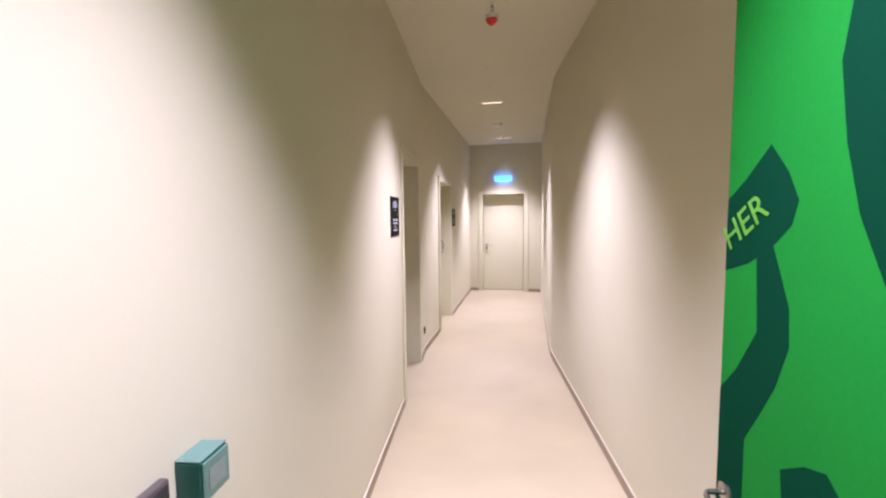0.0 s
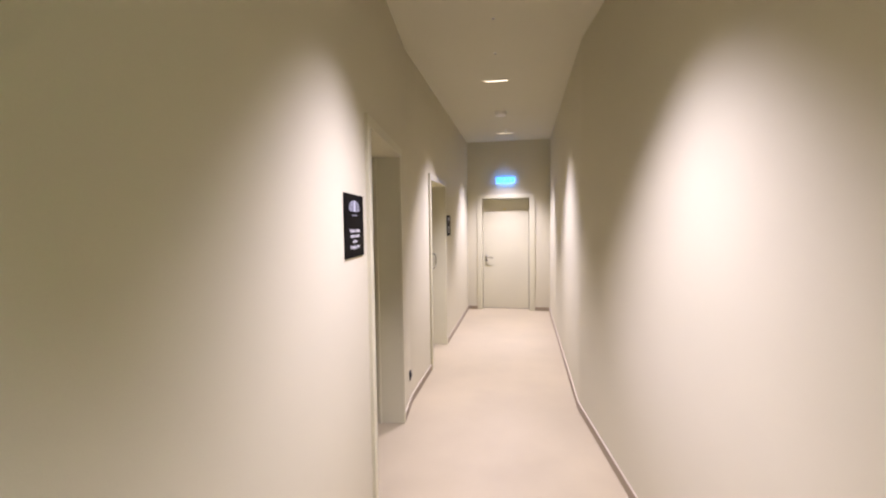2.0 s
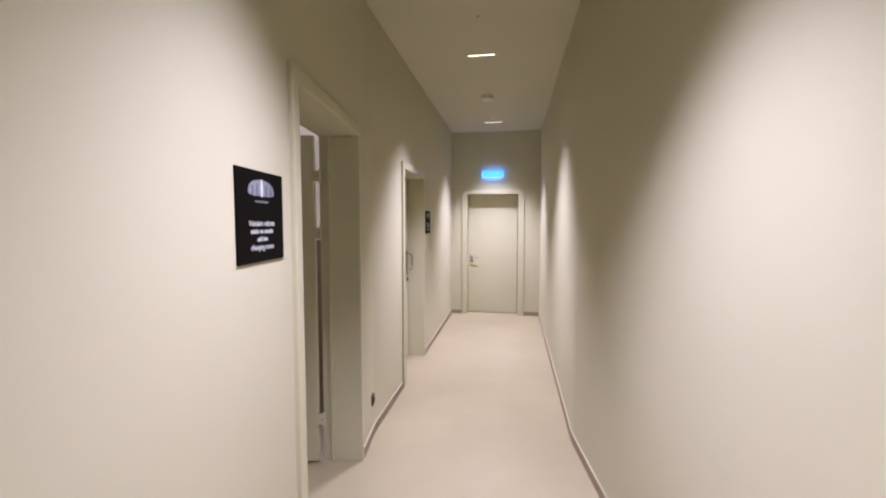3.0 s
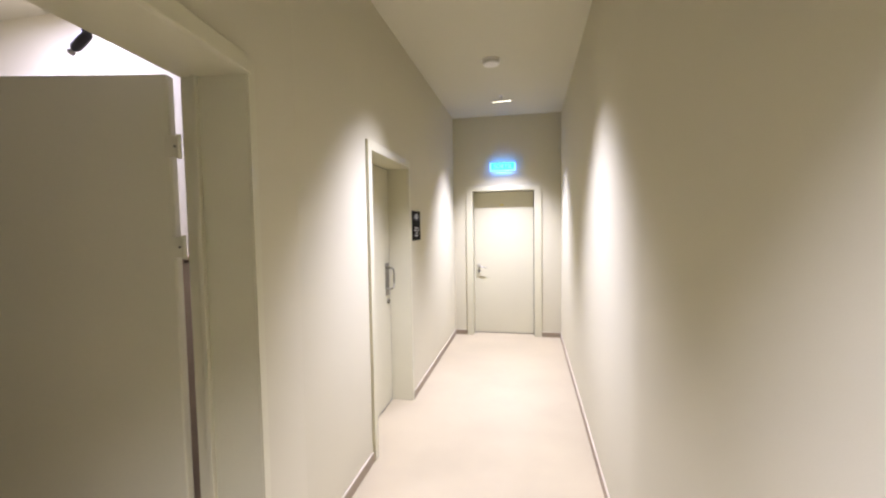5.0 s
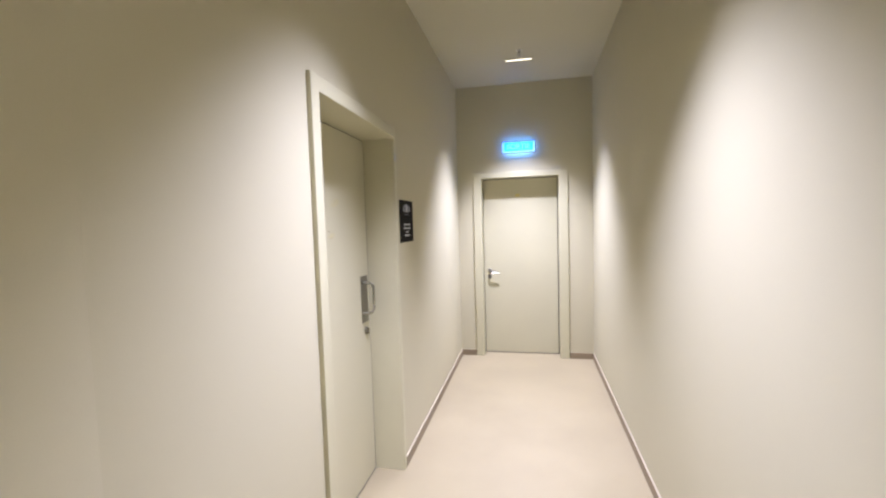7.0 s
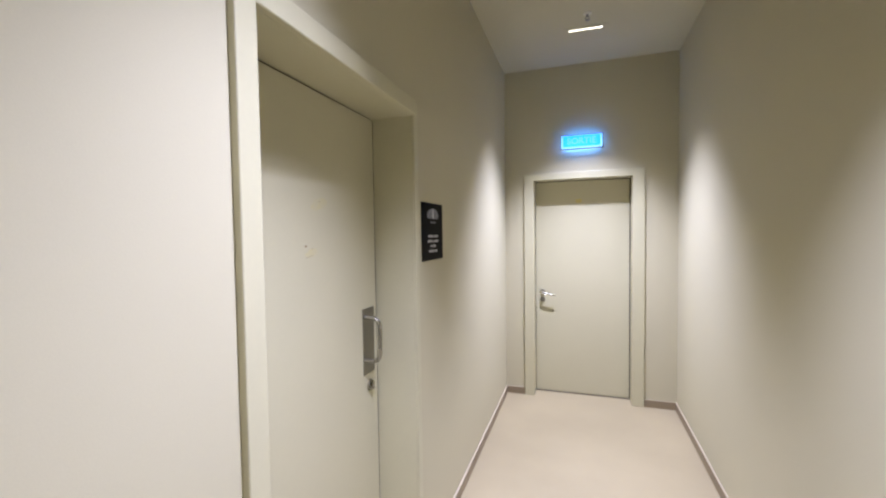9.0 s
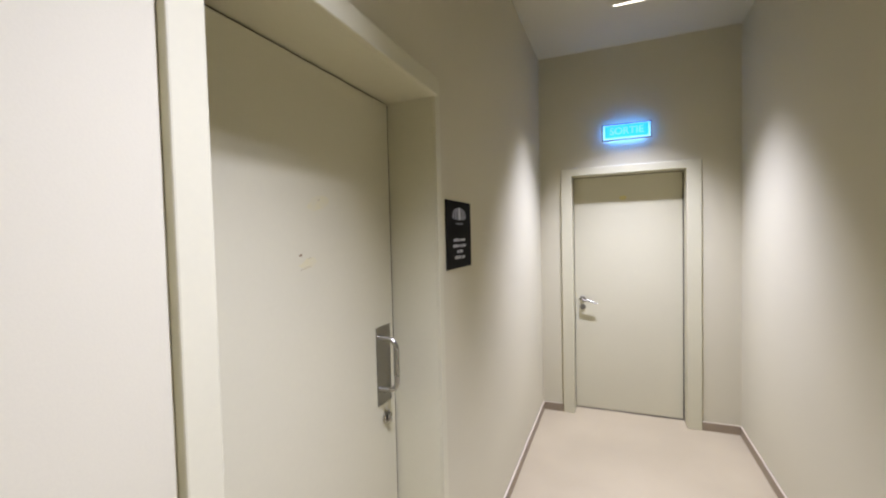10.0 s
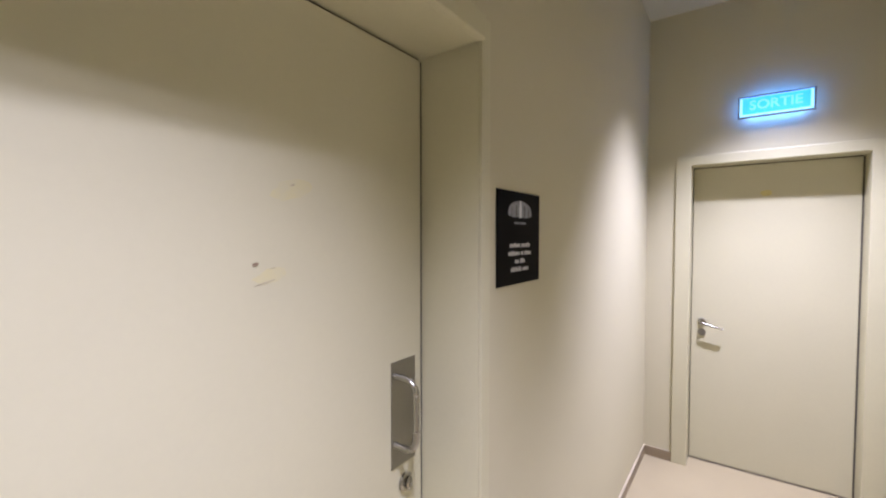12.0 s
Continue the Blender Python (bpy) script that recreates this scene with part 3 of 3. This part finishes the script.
part("housing", B(0, 0.07, -0.022, -0.0005, 0, 0.10, bevel=0.006), BROWN, sw)
part("face", B(0.008, 0.062, -0.0245, -0.0222, 0.01, 0.09, bevel=0.001), SOCKET, sw)

# ---- brown cupboard shape added in the changing room, for the shade in the open door's hinge gap ----
GAP_BROWN = material("brown_gap_shade", (0.20, 0.15, 0.09), 0.5, spread=0.18, scale=4, grain=70, bump=0.05)
cb = thing("cupboard", pose(-1.33, 5.90, 0), "low brown cupboard shape added for the shade in the door's hinge gap", "cupboard")
part("body", B(0, 0.98, 0.02, 0.29, 0.06, 1.42, bevel=0.003), GAP_BROWN, cb)
part("plinth", B(0.02, 0.96, 0.05, 0.28, 0, 0.0595), SOCKET, cb, "dark plinth")
part("top", B(-0.01, 0.99, -0.01, 0.293, 1.4205, 1.445, bevel=0.003), GAP_BROWN, cb)
for k in (0, 1):
    dr = part("door", B(0.004 + 0.49 * k, 0.486 + 0.49 * k, 0.0, 0.0195, 0.07, 1.412, bevel=0.002), GAP_BROWN, cb)
    hx = 0.44 if k == 0 else 0.535
    part("handle", tube(bmesh.new(), [(hx, 0.001, 0.80), (hx, -0.025, 0.80), (hx, -0.025, 0.92), (hx, 0.001, 0.92)], 0.005, 8), STEEL, dr, "steel bar handle")

sp = thing("ceiling_spotlight", pose(-0.705, 5.49, 2.332), "small dark swivel spotlight hanging in the changing room", "spotlight")
part("rod", turned(bmesh.new(), [(0.03, H - 2.3324), (0.03, H - 2.347), (0.005, H - 2.352), (0.005, 0.0)], 16), SOCKET, sp, smooth=True)
mm = Matrix.Translation((-0.005, 0.0, -0.008)) @ Matrix.Rotation(radians(55), 4, "Y") @ Matrix.Scale(0.85, 4)
part("head", moved(turned(bmesh.new(), [(0.012, -0.065), (0.022, -0.05), (0.024, 0.0), (0.022, 0.04), (0.012, 0.052), (0.0, 0.054)], 16), mm), SOCKET, sp, smooth=True)
part("tip", moved(turned(bmesh.new(), [(0.016, -0.088), (0.018, -0.078), (0.008, -0.066)], 12), mm), DARKSTEEL, sp, smooth=True)
